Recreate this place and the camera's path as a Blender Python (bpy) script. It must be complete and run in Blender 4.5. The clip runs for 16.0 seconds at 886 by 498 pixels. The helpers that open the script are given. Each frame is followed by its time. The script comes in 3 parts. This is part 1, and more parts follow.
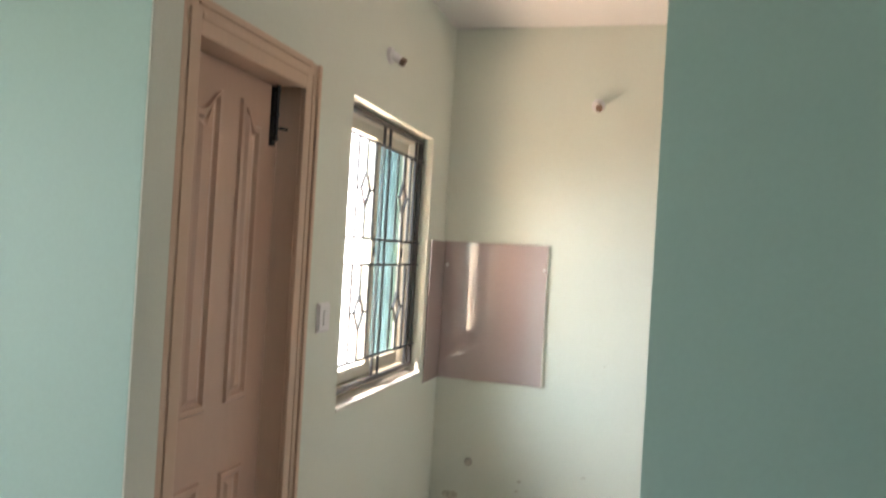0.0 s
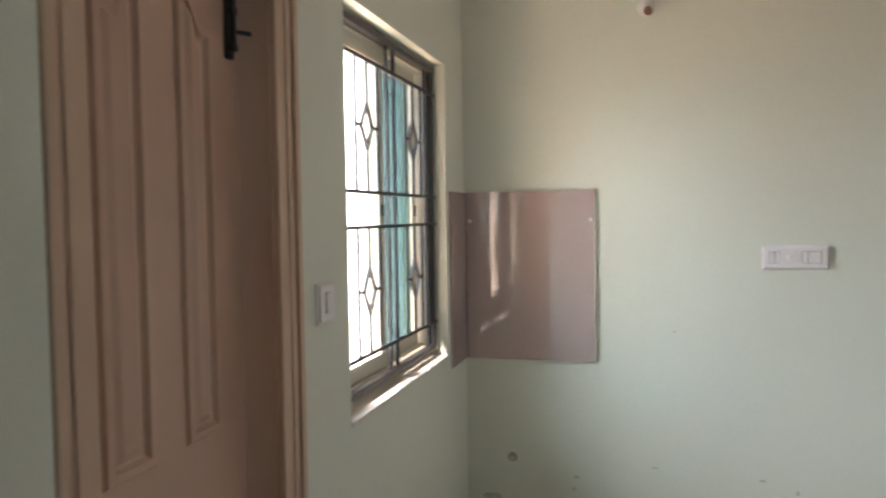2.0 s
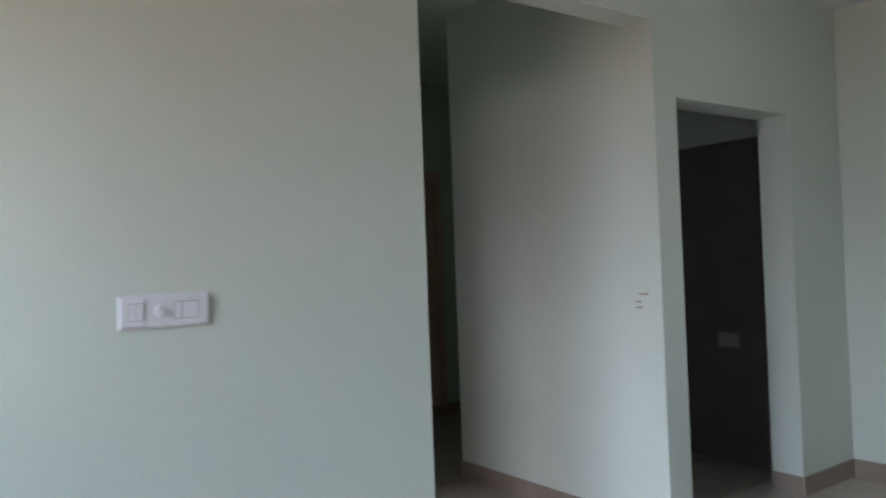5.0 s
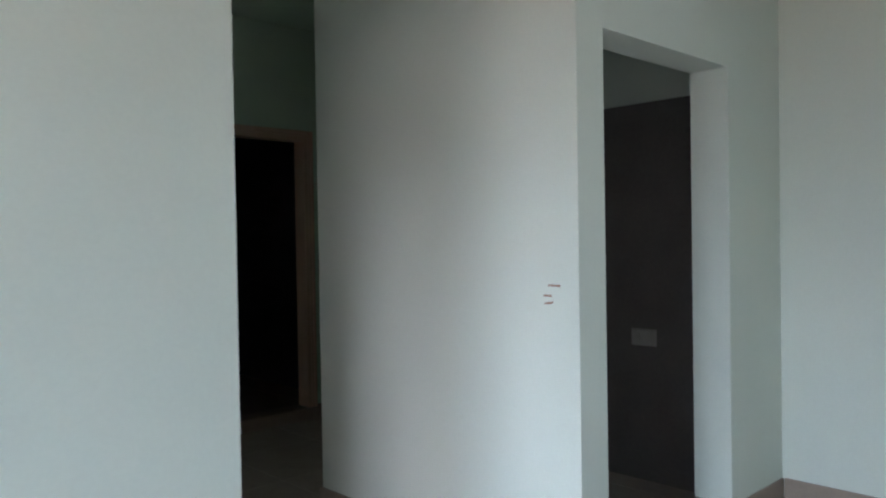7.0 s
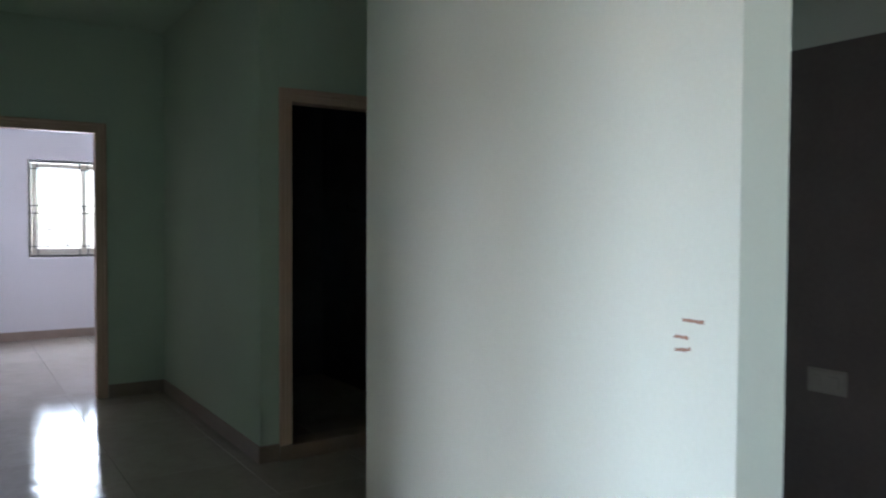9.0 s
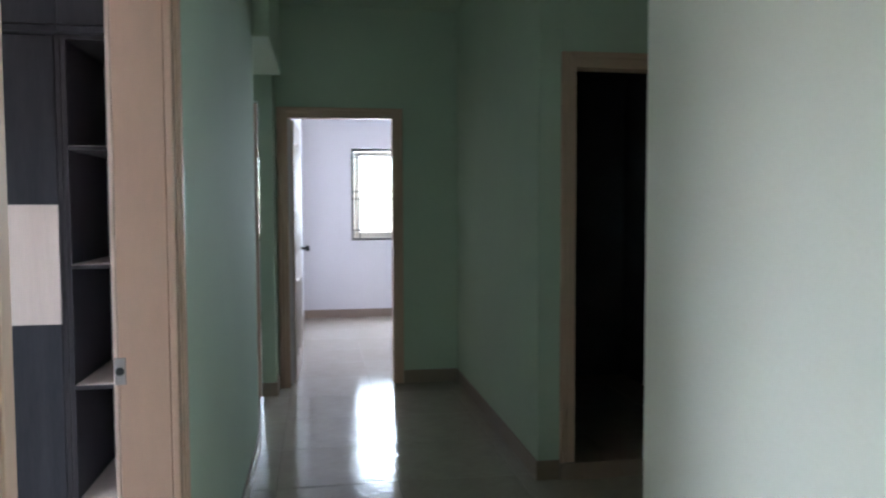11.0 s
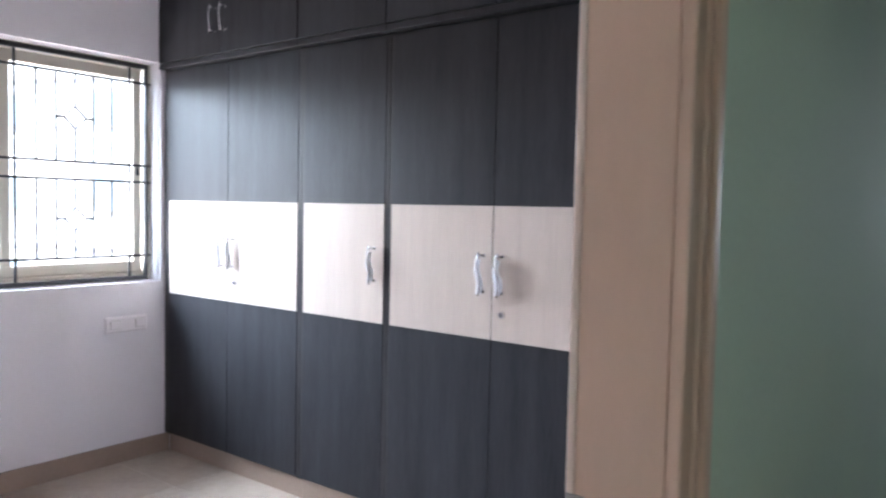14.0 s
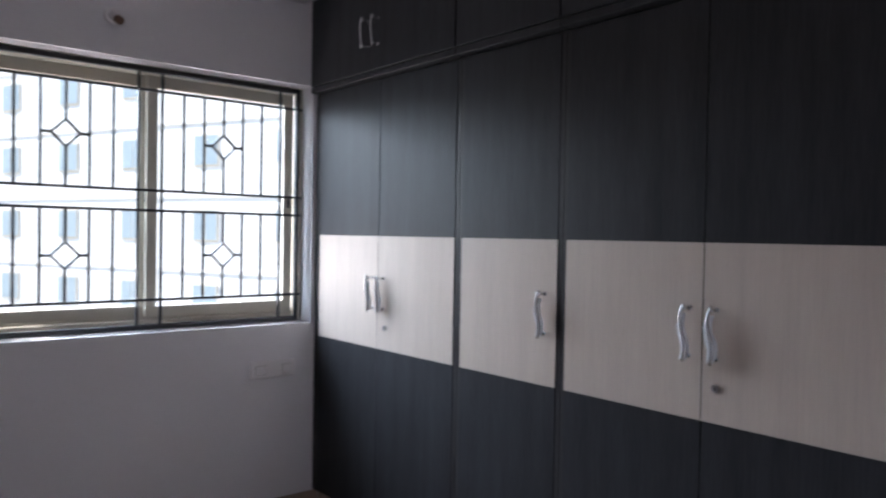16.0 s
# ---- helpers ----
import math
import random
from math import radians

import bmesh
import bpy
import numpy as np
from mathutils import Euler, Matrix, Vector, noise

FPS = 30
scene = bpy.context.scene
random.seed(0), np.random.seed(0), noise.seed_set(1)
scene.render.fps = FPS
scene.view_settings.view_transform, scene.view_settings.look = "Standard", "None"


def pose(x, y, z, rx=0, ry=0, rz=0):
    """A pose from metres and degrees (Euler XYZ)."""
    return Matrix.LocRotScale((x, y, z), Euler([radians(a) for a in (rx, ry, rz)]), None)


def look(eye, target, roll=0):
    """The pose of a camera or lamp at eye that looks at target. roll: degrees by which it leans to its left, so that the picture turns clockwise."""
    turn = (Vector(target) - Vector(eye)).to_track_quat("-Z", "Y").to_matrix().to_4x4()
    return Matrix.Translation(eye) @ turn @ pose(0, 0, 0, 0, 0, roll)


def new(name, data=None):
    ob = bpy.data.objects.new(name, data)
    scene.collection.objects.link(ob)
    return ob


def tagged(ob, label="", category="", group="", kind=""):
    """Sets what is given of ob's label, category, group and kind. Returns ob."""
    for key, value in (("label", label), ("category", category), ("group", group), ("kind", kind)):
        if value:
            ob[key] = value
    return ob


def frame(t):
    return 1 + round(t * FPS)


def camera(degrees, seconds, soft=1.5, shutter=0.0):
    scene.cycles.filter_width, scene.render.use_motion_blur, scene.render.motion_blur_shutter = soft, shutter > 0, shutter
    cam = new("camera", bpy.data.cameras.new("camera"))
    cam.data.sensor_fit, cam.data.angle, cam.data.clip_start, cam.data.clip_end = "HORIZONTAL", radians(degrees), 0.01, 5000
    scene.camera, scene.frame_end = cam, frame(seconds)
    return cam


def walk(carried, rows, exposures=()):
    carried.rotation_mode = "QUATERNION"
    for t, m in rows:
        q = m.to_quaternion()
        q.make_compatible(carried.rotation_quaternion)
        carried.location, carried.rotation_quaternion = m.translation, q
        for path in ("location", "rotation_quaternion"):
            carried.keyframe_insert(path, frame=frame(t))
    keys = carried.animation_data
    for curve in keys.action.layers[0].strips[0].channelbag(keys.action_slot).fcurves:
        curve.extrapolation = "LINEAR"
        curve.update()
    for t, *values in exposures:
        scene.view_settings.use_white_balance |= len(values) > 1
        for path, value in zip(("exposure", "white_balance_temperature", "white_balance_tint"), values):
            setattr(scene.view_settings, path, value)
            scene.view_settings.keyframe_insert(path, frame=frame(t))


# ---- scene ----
cam = camera(61.1, 16.0, soft=2.2, shutter=0.5)
PATH = [
    (0, (1.09, -4.121, 1.453), (0.538, -2.198, 1.465), 3.4),
    (0.5, (1.032, -3.968, 1.419), (0.437, -2.062, 1.319), 2.3),
    (1, (0.959, -3.758, 1.424), (0.331, -1.859, 1.373), 0.5),
    (1.5, (0.896, -3.61, 1.416), (0.244, -1.722, 1.318), -0.5),
    (2, (0.749, -3.409, 1.415), (0.217, -1.483, 1.329), -0.9),
    (2.5, (0.665, -3.244, 1.402), (0.44, -1.261, 1.275), -1.2),
    (3, (0.642, -3.017, 1.397), (0.678, -1.02, 1.286), -1.1),
    (3.5, (0.575, -2.798, 1.349), (0.918, -0.828, 1.353), -1.5),
    (4, (0.585, -2.588, 1.348), (1.245, -0.701, 1.372), -1.1),
    (4.5, (0.606, -2.379, 1.355), (1.636, -0.665, 1.38), -1.8),
    (5, (0.712, -2.263, 1.334), (1.883, -0.643, 1.369), -2.1),
    (5.2, (0.796, -2.212, 1.342), (2.003, -0.618, 1.37), -2.0),
    (7.3, (1.545, -1.506, 1.329), (2.931, -0.064, 1.296), -0.9),
    (7.5, (1.655, -1.439, 1.339), (3.018, 0.024, 1.307), -0.6),
    (8, (1.863, -1.291, 1.345), (3.153, 0.236, 1.307), -0.2),
    (8.2, (1.937, -1.222, 1.33), (3.211, 0.318, 1.273), 0.1),
    (10.3, (2.547, -0.684, 1.38), (3.165, 1.217, 1.327), -0.2),
    (10.5, (2.568, -0.646, 1.374), (3.115, 1.277, 1.298), -0.2),
    (11, (2.624, -0.474, 1.368), (2.948, 1.497, 1.258), -0.2),
    (11.5, (2.658, -0.286, 1.373), (2.805, 1.705, 1.262), 0.6),
    (12, (2.689, -0.116, 1.367), (2.615, 1.88, 1.25), 0.4),
    (12.5, (2.755, 0.063, 1.39), (2.351, 2.018, 1.274), 0.6),
    (13, (2.745, 0.193, 1.375), (2.026, 2.057, 1.284), 0.2),
    (13.5, (2.678, 0.356, 1.362), (1.68, 2.087, 1.264), 0.3),
    (14, (2.58, 0.544, 1.369), (1.364, 2.128, 1.264), 1.2),
    (14.5, (2.501, 0.668, 1.367), (1.131, 2.12, 1.251), 1.0),
    (15, (2.377, 0.834, 1.393), (0.808, 2.069, 1.271), 0.4),
    (15.5, (2.276, 0.918, 1.376), (0.651, 2.082, 1.322), 1.0),
    (16, (2.182, 0.965, 1.392), (0.641, 2.24, 1.357), 1.0),
]
EXPOSURES = [(0, 2.15, 7300, 19), (2, 1.6, 7100, 20), (3.5, 1.3, 6500, 20), (5, 1.3, 6050, 17), (7.5, 1.95, 5900, 15), (8.2, 2.1, 5900, 15), (10.5, 2.4, 5850, 8),
             (12, 3.2, 5850, 13), (13, 2.85, 5850, 13), (14.5, 2.3, 5950, 12), (15.2, 1.65, 5900, 12), (16, 0.95, 5950, 12)]
walk(cam, [(t, look(eye, target, roll)) for t, eye, target, roll in PATH], EXPOSURES)

# ---------------------------------------------------------------- world, sun, light through the windows
SUN_EL, SUN_AZ = 55.0, 232.0  # degrees; azimuth from +x, towards +y
world = bpy.data.worlds.new("world")
scene.world = world
world.use_nodes = True
wnt = world.node_tree
sky = wnt.nodes.new("ShaderNodeTexSky")
sky.sky_type, sky.sun_disc = "NISHITA", False
sky.sun_elevation, sky.sun_rotation = radians(SUN_EL), radians(90 - SUN_AZ)
wnt.links.new(sky.outputs[0], wnt.nodes["Background"].inputs[0])
wnt.nodes["Background"].inputs[1].default_value = 0.15
sd = bpy.data.lights.new("sun", "SUN")
sd.energy, sd.angle, sd.color = 5.0, radians(0.5), (1.0, 0.95, 0.86)
sun = new("sun", sd)
sp = Vector((math.cos(radians(SUN_EL)) * math.cos(radians(SUN_AZ)), math.cos(radians(SUN_EL)) * math.sin(radians(SUN_AZ)), math.sin(radians(SUN_EL))))
sun.matrix_world = look(sp * 20, (0, 0, 0))


def window_light(name, eye, target, w, h, watts, color=(0.86, 0.94, 1.0)):
    """Daylight that comes in by an opening."""
    d = bpy.data.lights.new(name, "AREA")
    d.shape, d.size, d.size_y, d.energy, d.color = "RECTANGLE", w, h, watts, color
    ob = new(name, d)
    ob.matrix_world = look(eye, target)
    return ob


SKY_BLUE, BOUNCE = (0.68, 0.87, 1.0), (1.0, 0.78, 0.58)
# each window lets in cool sky light from above and warm light off the sunny ground and walls from below
window_light("kitchen_sky", (-2.7, -1.3, 2.7), (0.0, -0.95, 1.35), 2.4, 2.4, 225, SKY_BLUE)
window_light("kitchen_bounce", (-0.75, -0.87, 0.85), (0.25, -0.87, 1.65), 1.05, 0.7, 17, (1.0, 0.74, 0.54))
window_light("bedroom_sky", (-3.9, 1.5, 3.45), (-1.1, 1.8, 1.5), 5.5, 3.0, 720, (0.85, 0.93, 1.0))
window_light("bedroom_bounce", (-1.85, 2.09, 1.05), (-0.76, 2.09, 1.6), 1.45, 0.6, 14, (1.0, 0.90, 0.84))
window_light("far_bedroom_daylight", (3.62, 9.25, 1.53), (3.62, 8, 1.3), 1.15, 1.1, 24)
window_light("side_bedroom_daylight", (1.55, 9.25, 1.53), (1.55, 8, 1.3), 1.1, 1.1, 12)
# added fill from an unseen opening, brightens the kitchen's west wall and door
window_light("dining_fill", (5.4, -2.02, 1.5), (4.4, -2.02, 1.45), 0.55, 1.15, 2.2, (0.90, 0.95, 1.0))
# added fill at an unseen opening, so the passage wall's left end is brighter
window_light("living_fill", (-1.9, -4.57, 1.4), (-0.9, -4.57, 1.1), 1.6, 1.5, 4, (0.68, 0.89, 1.0))

# ---------------------------------------------------------------- materials


def material(name, color, rough=0.6, metal=0.0, vary=0.06, scale=3.0, grain=60.0, bump=0.05, spec=0.5, stretch=None, coat=0.0, island=0.0):
    """A surface with large-scale and fine variation of its colour and a fine relief."""
    m = bpy.data.materials.new(name)
    m.use_nodes = True
    nt = m.node_tree
    n, l = nt.nodes, nt.links
    b = n["Principled BSDF"]
    tc = n.new("ShaderNodeTexCoord")
    mp = n.new("ShaderNodeMapping")
    l.new(tc.outputs["Object"], mp.inputs[0])
    if stretch:
        mp.inputs["Scale"].default_value = stretch
    big, fine = n.new("ShaderNodeTexNoise"), n.new("ShaderNodeTexNoise")
    big.inputs["Scale"].default_value, big.inputs["Detail"].default_value = scale, 4
    fine.inputs["Scale"].default_value, fine.inputs["Detail"].default_value = grain, 5
    l.new(mp.outputs[0], big.inputs[0])
    l.new(mp.outputs[0], fine.inputs[0])
    mix = n.new("ShaderNodeMath")
    mix.operation = "MULTIPLY_ADD"
    mix.inputs[1].default_value = 0.6
    l.new(big.outputs[0], mix.inputs[0])
    half = n.new("ShaderNodeMath")
    half.operation = "MULTIPLY"
    half.inputs[1].default_value = 0.4
    l.new(fine.outputs[0], half.inputs[0])
    l.new(half.outputs[0], mix.inputs[2])
    ramp = n.new("ShaderNodeValToRGB")
    e = ramp.color_ramp.elements
    e[0].position, e[1].position = 0.3, 0.7
    e[0].color = (*[c * (1 - vary) for c in color], 1)
    e[1].color = (*[min(1, c * (1 + vary)) for c in color], 1)
    l.new(mix.outputs[0], ramp.inputs[0])
    out = ramp.outputs[0]
    if island:
        info = n.new("ShaderNodeObjectInfo")
        hs = n.new("ShaderNodeHueSaturation")
        mr = n.new("ShaderNodeMapRange")
        mr.inputs[3].default_value, mr.inputs[4].default_value = 1 - island, 1 + island
        l.new(info.outputs["Random"], mr.inputs[0])
        l.new(mr.outputs[0], hs.inputs["Value"])
        l.new(out, hs.inputs["Color"])
        out = hs.outputs[0]
    l.new(out, b.inputs["Base Color"])
    rr = n.new("ShaderNodeMapRange")
    rr.inputs[3].default_value, rr.inputs[4].default_value = max(0.02, rough * 0.85), min(1, rough * 1.15)
    l.new(big.outputs[0], rr.inputs[0])
    l.new(rr.outputs[0], b.inputs["Roughness"])
    b.inputs["Metallic"].default_value = metal
    b.inputs["Specular IOR Level"].default_value = spec
    b.inputs["Coat Weight"].default_value = coat
    b.inputs["Coat Roughness"].default_value = 0.02
    if bump:
        bp = n.new("ShaderNodeBump")
        bp.inputs["Strength"].default_value, bp.inputs["Distance"].default_value = bump, 0.01
        l.new(mix.outputs[0], bp.inputs["Height"])
        l.new(bp.outputs[0], b.inputs["Normal"])
    return m


def glass(name, color, rough=0.0, gloss=0.02):
    """A thin pane: mostly clear, tinted, with a reflection."""
    m = bpy.data.materials.new(name)
    m.use_nodes = True
    nt = m.node_tree
    nt.nodes.clear()
    o = nt.nodes.new("ShaderNodeOutputMaterial")
    t, g, mx = nt.nodes.new("ShaderNodeBsdfTransparent"), nt.nodes.new("ShaderNodeBsdfGlossy"), nt.nodes.new("ShaderNodeMixShader")
    t.inputs[0].default_value = (*color, 1)
    g.inputs["Roughness"].default_value = rough + 0.02
    lw, pw, f = nt.nodes.new("ShaderNodeLayerWeight"), nt.nodes.new("ShaderNodeMath"), nt.nodes.new("ShaderNodeMath")
    lw.inputs[0].default_value = 0.5
    pw.operation, f.operation = "POWER", "MULTIPLY_ADD"
    pw.inputs[1].default_value = 4.0
    f.inputs[1].default_value, f.inputs[2].default_value = 0.5, gloss
    nt.links.new(lw.outputs["Facing"], pw.inputs[0])
    nt.links.new(pw.outputs[0], f.inputs[0])
    nt.links.new(f.outputs[0], mx.inputs[0])
    nt.links.new(t.outputs[0], mx.inputs[1])
    nt.links.new(g.outputs[0], mx.inputs[2])
    nt.links.new(mx.outputs[0], o.inputs[0])
    return m


M = {
    "cream": material("pale_green_cream_paint", (0.70, 0.715, 0.64), 0.55, vary=0.04, scale=1.2, grain=90, bump=0.10),
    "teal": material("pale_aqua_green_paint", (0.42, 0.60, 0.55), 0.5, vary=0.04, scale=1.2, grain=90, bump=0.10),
    "green": material("pistachio_green_paint", (0.57, 0.66, 0.53), 0.8, spec=0.12, vary=0.05, scale=1.4, grain=70, bump=0.12),
    "lilac": material("pale_lilac_paint", (0.78, 0.75, 0.785), 0.6, vary=0.03, scale=1.2, grain=90, bump=0.08),
    "ceiling": material("ceiling_whitewash", (0.78, 0.75, 0.74), 0.8, vary=0.03, scale=1.0, grain=80, bump=0.06),
    "tile": material("vitrified_floor_tile", (0.47, 0.405, 0.35), 0.06, vary=0.10, scale=7, grain=26, bump=0.34, island=0.05),
    "grout": material("floor_grout", (0.24, 0.21, 0.18), 0.8, vary=0.1),
    "skirting": material("brown_beige_skirting_tile", (0.33, 0.25, 0.20), 0.5, vary=0.10, scale=6, grain=60, bump=0.03),
    "door": material("pinkish_brown_door_enamel", (0.58, 0.37, 0.285), 0.36, vary=0.05, scale=4, grain=40, bump=0.05, stretch=(1, 1, 0.25)),
    "frame": material("pinkish_brown_frame_enamel", (0.64, 0.44, 0.33), 0.5, vary=0.06, scale=5, grain=50, bump=0.05, stretch=(1, 1, 0.25)),
    "raw": material("unpainted_pale_wood_edge", (0.72, 0.57, 0.48), 0.55, vary=0.12, scale=6, grain=50, stretch=(1, 1, 0.1)),
    "dark_lam": material("dark_charcoal_woodgrain_laminate", (0.0265, 0.0265, 0.0305), 0.5, spec=0.16, vary=0.42, scale=7, grain=60, bump=0.05, stretch=(2.2, 2.2, 0.18)),
    "carcass": material("black_brown_carcass_board", (0.028, 0.025, 0.027), 0.5, spec=0.25, vary=0.2, scale=6, grain=60, stretch=(1, 1, 0.2)),
    "cream_lam": material("cream_woodgrain_laminate", (0.52, 0.44, 0.385), 0.45, spec=0.25, vary=0.09, scale=7, grain=50, bump=0.04, stretch=(2.4, 2.4, 0.16)),
    "board": material("mauve_pink_glossy_tile", (0.47, 0.355, 0.345), 0.03, vary=0.04, scale=3, grain=60, bump=0.0, coat=1.0, spec=1.0),
    "edge": material("grey_tile_edge", (0.36, 0.33, 0.30), 0.5, vary=0.1),
    "upvc": material("cream_window_frame", (0.66, 0.60, 0.50), 0.45, vary=0.05, scale=5),
    "iron": material("dark_painted_iron", (0.030, 0.030, 0.034), 0.45, metal=0.2, vary=0.2, scale=12),
    "white": material("white_switch_plastic", (0.80, 0.76, 0.78), 0.32, vary=0.02, scale=8, bump=0.0),
    "socket": material("brown_lamp_socket", (0.16, 0.09, 0.06), 0.45, vary=0.15),
    "chrome": material("brushed_chrome", (0.62, 0.62, 0.64), 0.22, metal=1.0, vary=0.05, scale=20),
    "film": material("crinkled_clear_film", (0.70, 0.70, 0.74), 0.22, vary=0.12, scale=30, grain=120, bump=0.5),
    "steel": material("dull_steel_plate", (0.40, 0.38, 0.36), 0.35, metal=0.9, vary=0.15, scale=15),
    "black": material("black_hole", (0.012, 0.012, 0.012), 0.7, vary=0.1),
    "brown_tile": material("dark_brown_wall_tile", (0.15, 0.125, 0.12), 0.3, vary=0.15, scale=4, grain=50, bump=0.03),
    "bath_tile": material("black_wall_tile", (0.08, 0.08, 0.085), 0.2, vary=0.2, scale=4, grain=50, bump=0.03),
    "sill": material("pale_marble_sill", (0.66, 0.62, 0.58), 0.35, vary=0.08, scale=5, grain=30),
    "mark": material("reddish_brown_scuff", (0.36, 0.20, 0.14), 0.8, vary=0.2, scale=30),
    "stain": material("grey_brown_plaster_stain", (0.52, 0.49, 0.42), 0.85, vary=0.25, scale=30),
    "concrete": material("exterior_plaster", (0.62, 0.60, 0.56), 0.85, vary=0.08, scale=1.0),
    "facade": material("white_exterior_plaster", (0.86, 0.85, 0.83), 0.85, vary=0.05, scale=0.5),
    "ground": material("dusty_ground", (0.30, 0.27, 0.22), 0.95, vary=0.2, scale=0.4),
    "dark_glass": material("blue_grey_window_glass", (0.36, 0.43, 0.48), 0.3, vary=0.1, scale=0.5, bump=0.0),
    "clear": glass("clear_glass", (0.97, 0.98, 0.98)),
    "tint": glass("tinted_teal_glass", (0.20, 0.275, 0.28)),
}

# ---------------------------------------------------------------- building helpers


def box(bm, x0, x1, y0, y1, z0, z1, bevel=0.0, seg=1):
    r = bmesh.ops.create_cube(bm, size=1, matrix=Matrix.LocRotScale(((x0 + x1) / 2, (y0 + y1) / 2, (z0 + z1) / 2), None, (abs(x1 - x0), abs(y1 - y0), abs(z1 - z0))))
    if bevel:
        es = list({e for v in r["verts"] for e in v.link_edges})
        bmesh.ops.bevel(bm, geom=es, offset=bevel, segments=seg, affect="EDGES", profile=0.5)
    return bm


def boxed(*dims, bevel=0.0, seg=1):
    return box(bmesh.new(), *dims, bevel=bevel, seg=seg)


def cyl(bm, p, q, r, r2=None, n=14):
    p, q = Vector(p), Vector(q)
    d = q - p
    m = Matrix.Translation((p + q) / 2) @ d.to_track_quat("Z", "Y").to_matrix().to_4x4()
    bmesh.ops.create_cone(bm, cap_ends=True, segments=n, radius1=r, radius2=r if r2 is None else r2, depth=d.length, matrix=m)
    return bm


def tube(bm, pts, r, n=8, flat=1.0):
    """A swept round or oval bar along points; flat squeezes it in its second direction."""
    pts = [Vector(p) for p in pts]
    rings = []
    for i, p in enumerate(pts):
        d = (pts[min(i + 1, len(pts) - 1)] - pts[max(i - 1, 0)]).normalized()
        a = d.cross(Vector((0, 1, 0)))
        a = a.normalized() if a.length > 1e-4 else Vector((1, 0, 0))
        b = d.cross(a).normalized()
        rings.append([bm.verts.new(p + r * (math.cos(2 * math.pi * k / n) * a + flat * math.sin(2 * math.pi * k / n) * b)) for k in range(n)])
    for u, v in zip(rings, rings[1:]):
        for k in range(n):
            bm.faces.new((u[k], u[(k + 1) % n], v[(k + 1) % n], v[k]))
    bm.faces.new(rings[0][::-1])
    bm.faces.new(rings[-1])
    return bm


def part(name, bm, mat, parent=None, label="", smooth=False):
    bmesh.ops.recalc_face_normals(bm, faces=bm.faces)
    me = bpy.data.meshes.new(name)
    bm.to_mesh(me)
    bm.free()
    if smooth:
        for p in me.polygons:
            p.use_smooth = True
    me.materials.append(M[mat])
    ob = new(name, me)
    if parent:
        ob.parent = parent
    if label:
        ob["label"] = label
    return ob


def thing(name, label, category, m=None, group="", kind=""):
    ob = new(name)
    ob.empty_display_size = 0.1
    if m is not None:
        ob.matrix_world = m
    return tagged(ob, label, category, group, kind)


def struct(name, bm, mat, label):
    return tagged(part(name, bm, mat), label, "wall" if name.startswith("wall") else name.split("_")[0], kind="structure")


KX, KY = -0.083, -0.018  # the kitchen's inner corner, from which the kitchen and living room are laid out


def kitchen(x, y, z, rz=0):
    return pose(KX + x, KY + y, z, 0, 0, rz)


def wall(name, mat, label, *boxes, at=(0.0, 0.0)):
    bm = bmesh.new()
    for x0, x1, y0, y1, z0, z1 in boxes:
        box(bm, x0 + at[0], x1 + at[0], y0 + at[1], y1 + at[1], z0, z1)
    return struct(name, bm, mat, label)


# ---------------------------------------------------------------- structure
H1, H2 = 2.73, 2.88   # ceiling of the kitchen, ceiling elsewhere
Z0 = -0.03
TOP = 3.0
# kitchen west wall with the utility door and the window
wall("wall_kitchen_west", "cream", "pale green-cream painted wall with a door and a window",
     (-0.2, 0, -2.575, -2.525, Z0, TOP), (-0.2, 0, -1.75, -1.398, Z0, TOP), (-0.2, 0, -2.525, -1.75, 2.05, TOP),
     (-0.2, 0, -1.398, -0.318, Z0, 0.808), (-0.2, 0, -1.398, -0.318, 2.052, TOP), (-0.2, 0, -0.318, 0.0, Z0, TOP), at=(KX, KY))
# kitchen back wall, shared with the bedroom behind it
wall("wall_kitchen_back", "cream", "plain pale green-cream painted wall with a glossy panel", (-0.2, 2.342, 0.0, 0.10, Z0, TOP), at=(KX, KY))
wall("wall_bedroom_south", "lilac", "pale lilac painted bedroom wall", (-1.134, 2.138, 0.084, 0.2, Z0, TOP))
wall("wall_corridor_return", "green", "pale green painted wall end beside the bedroom door", (2.14, 2.27, 0.102, 0.2, Z0, TOP))
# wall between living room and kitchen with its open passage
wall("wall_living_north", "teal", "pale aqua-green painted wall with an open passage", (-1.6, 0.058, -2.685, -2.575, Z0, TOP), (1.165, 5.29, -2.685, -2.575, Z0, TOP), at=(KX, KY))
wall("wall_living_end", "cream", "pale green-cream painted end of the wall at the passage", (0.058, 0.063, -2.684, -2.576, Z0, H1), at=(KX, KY))
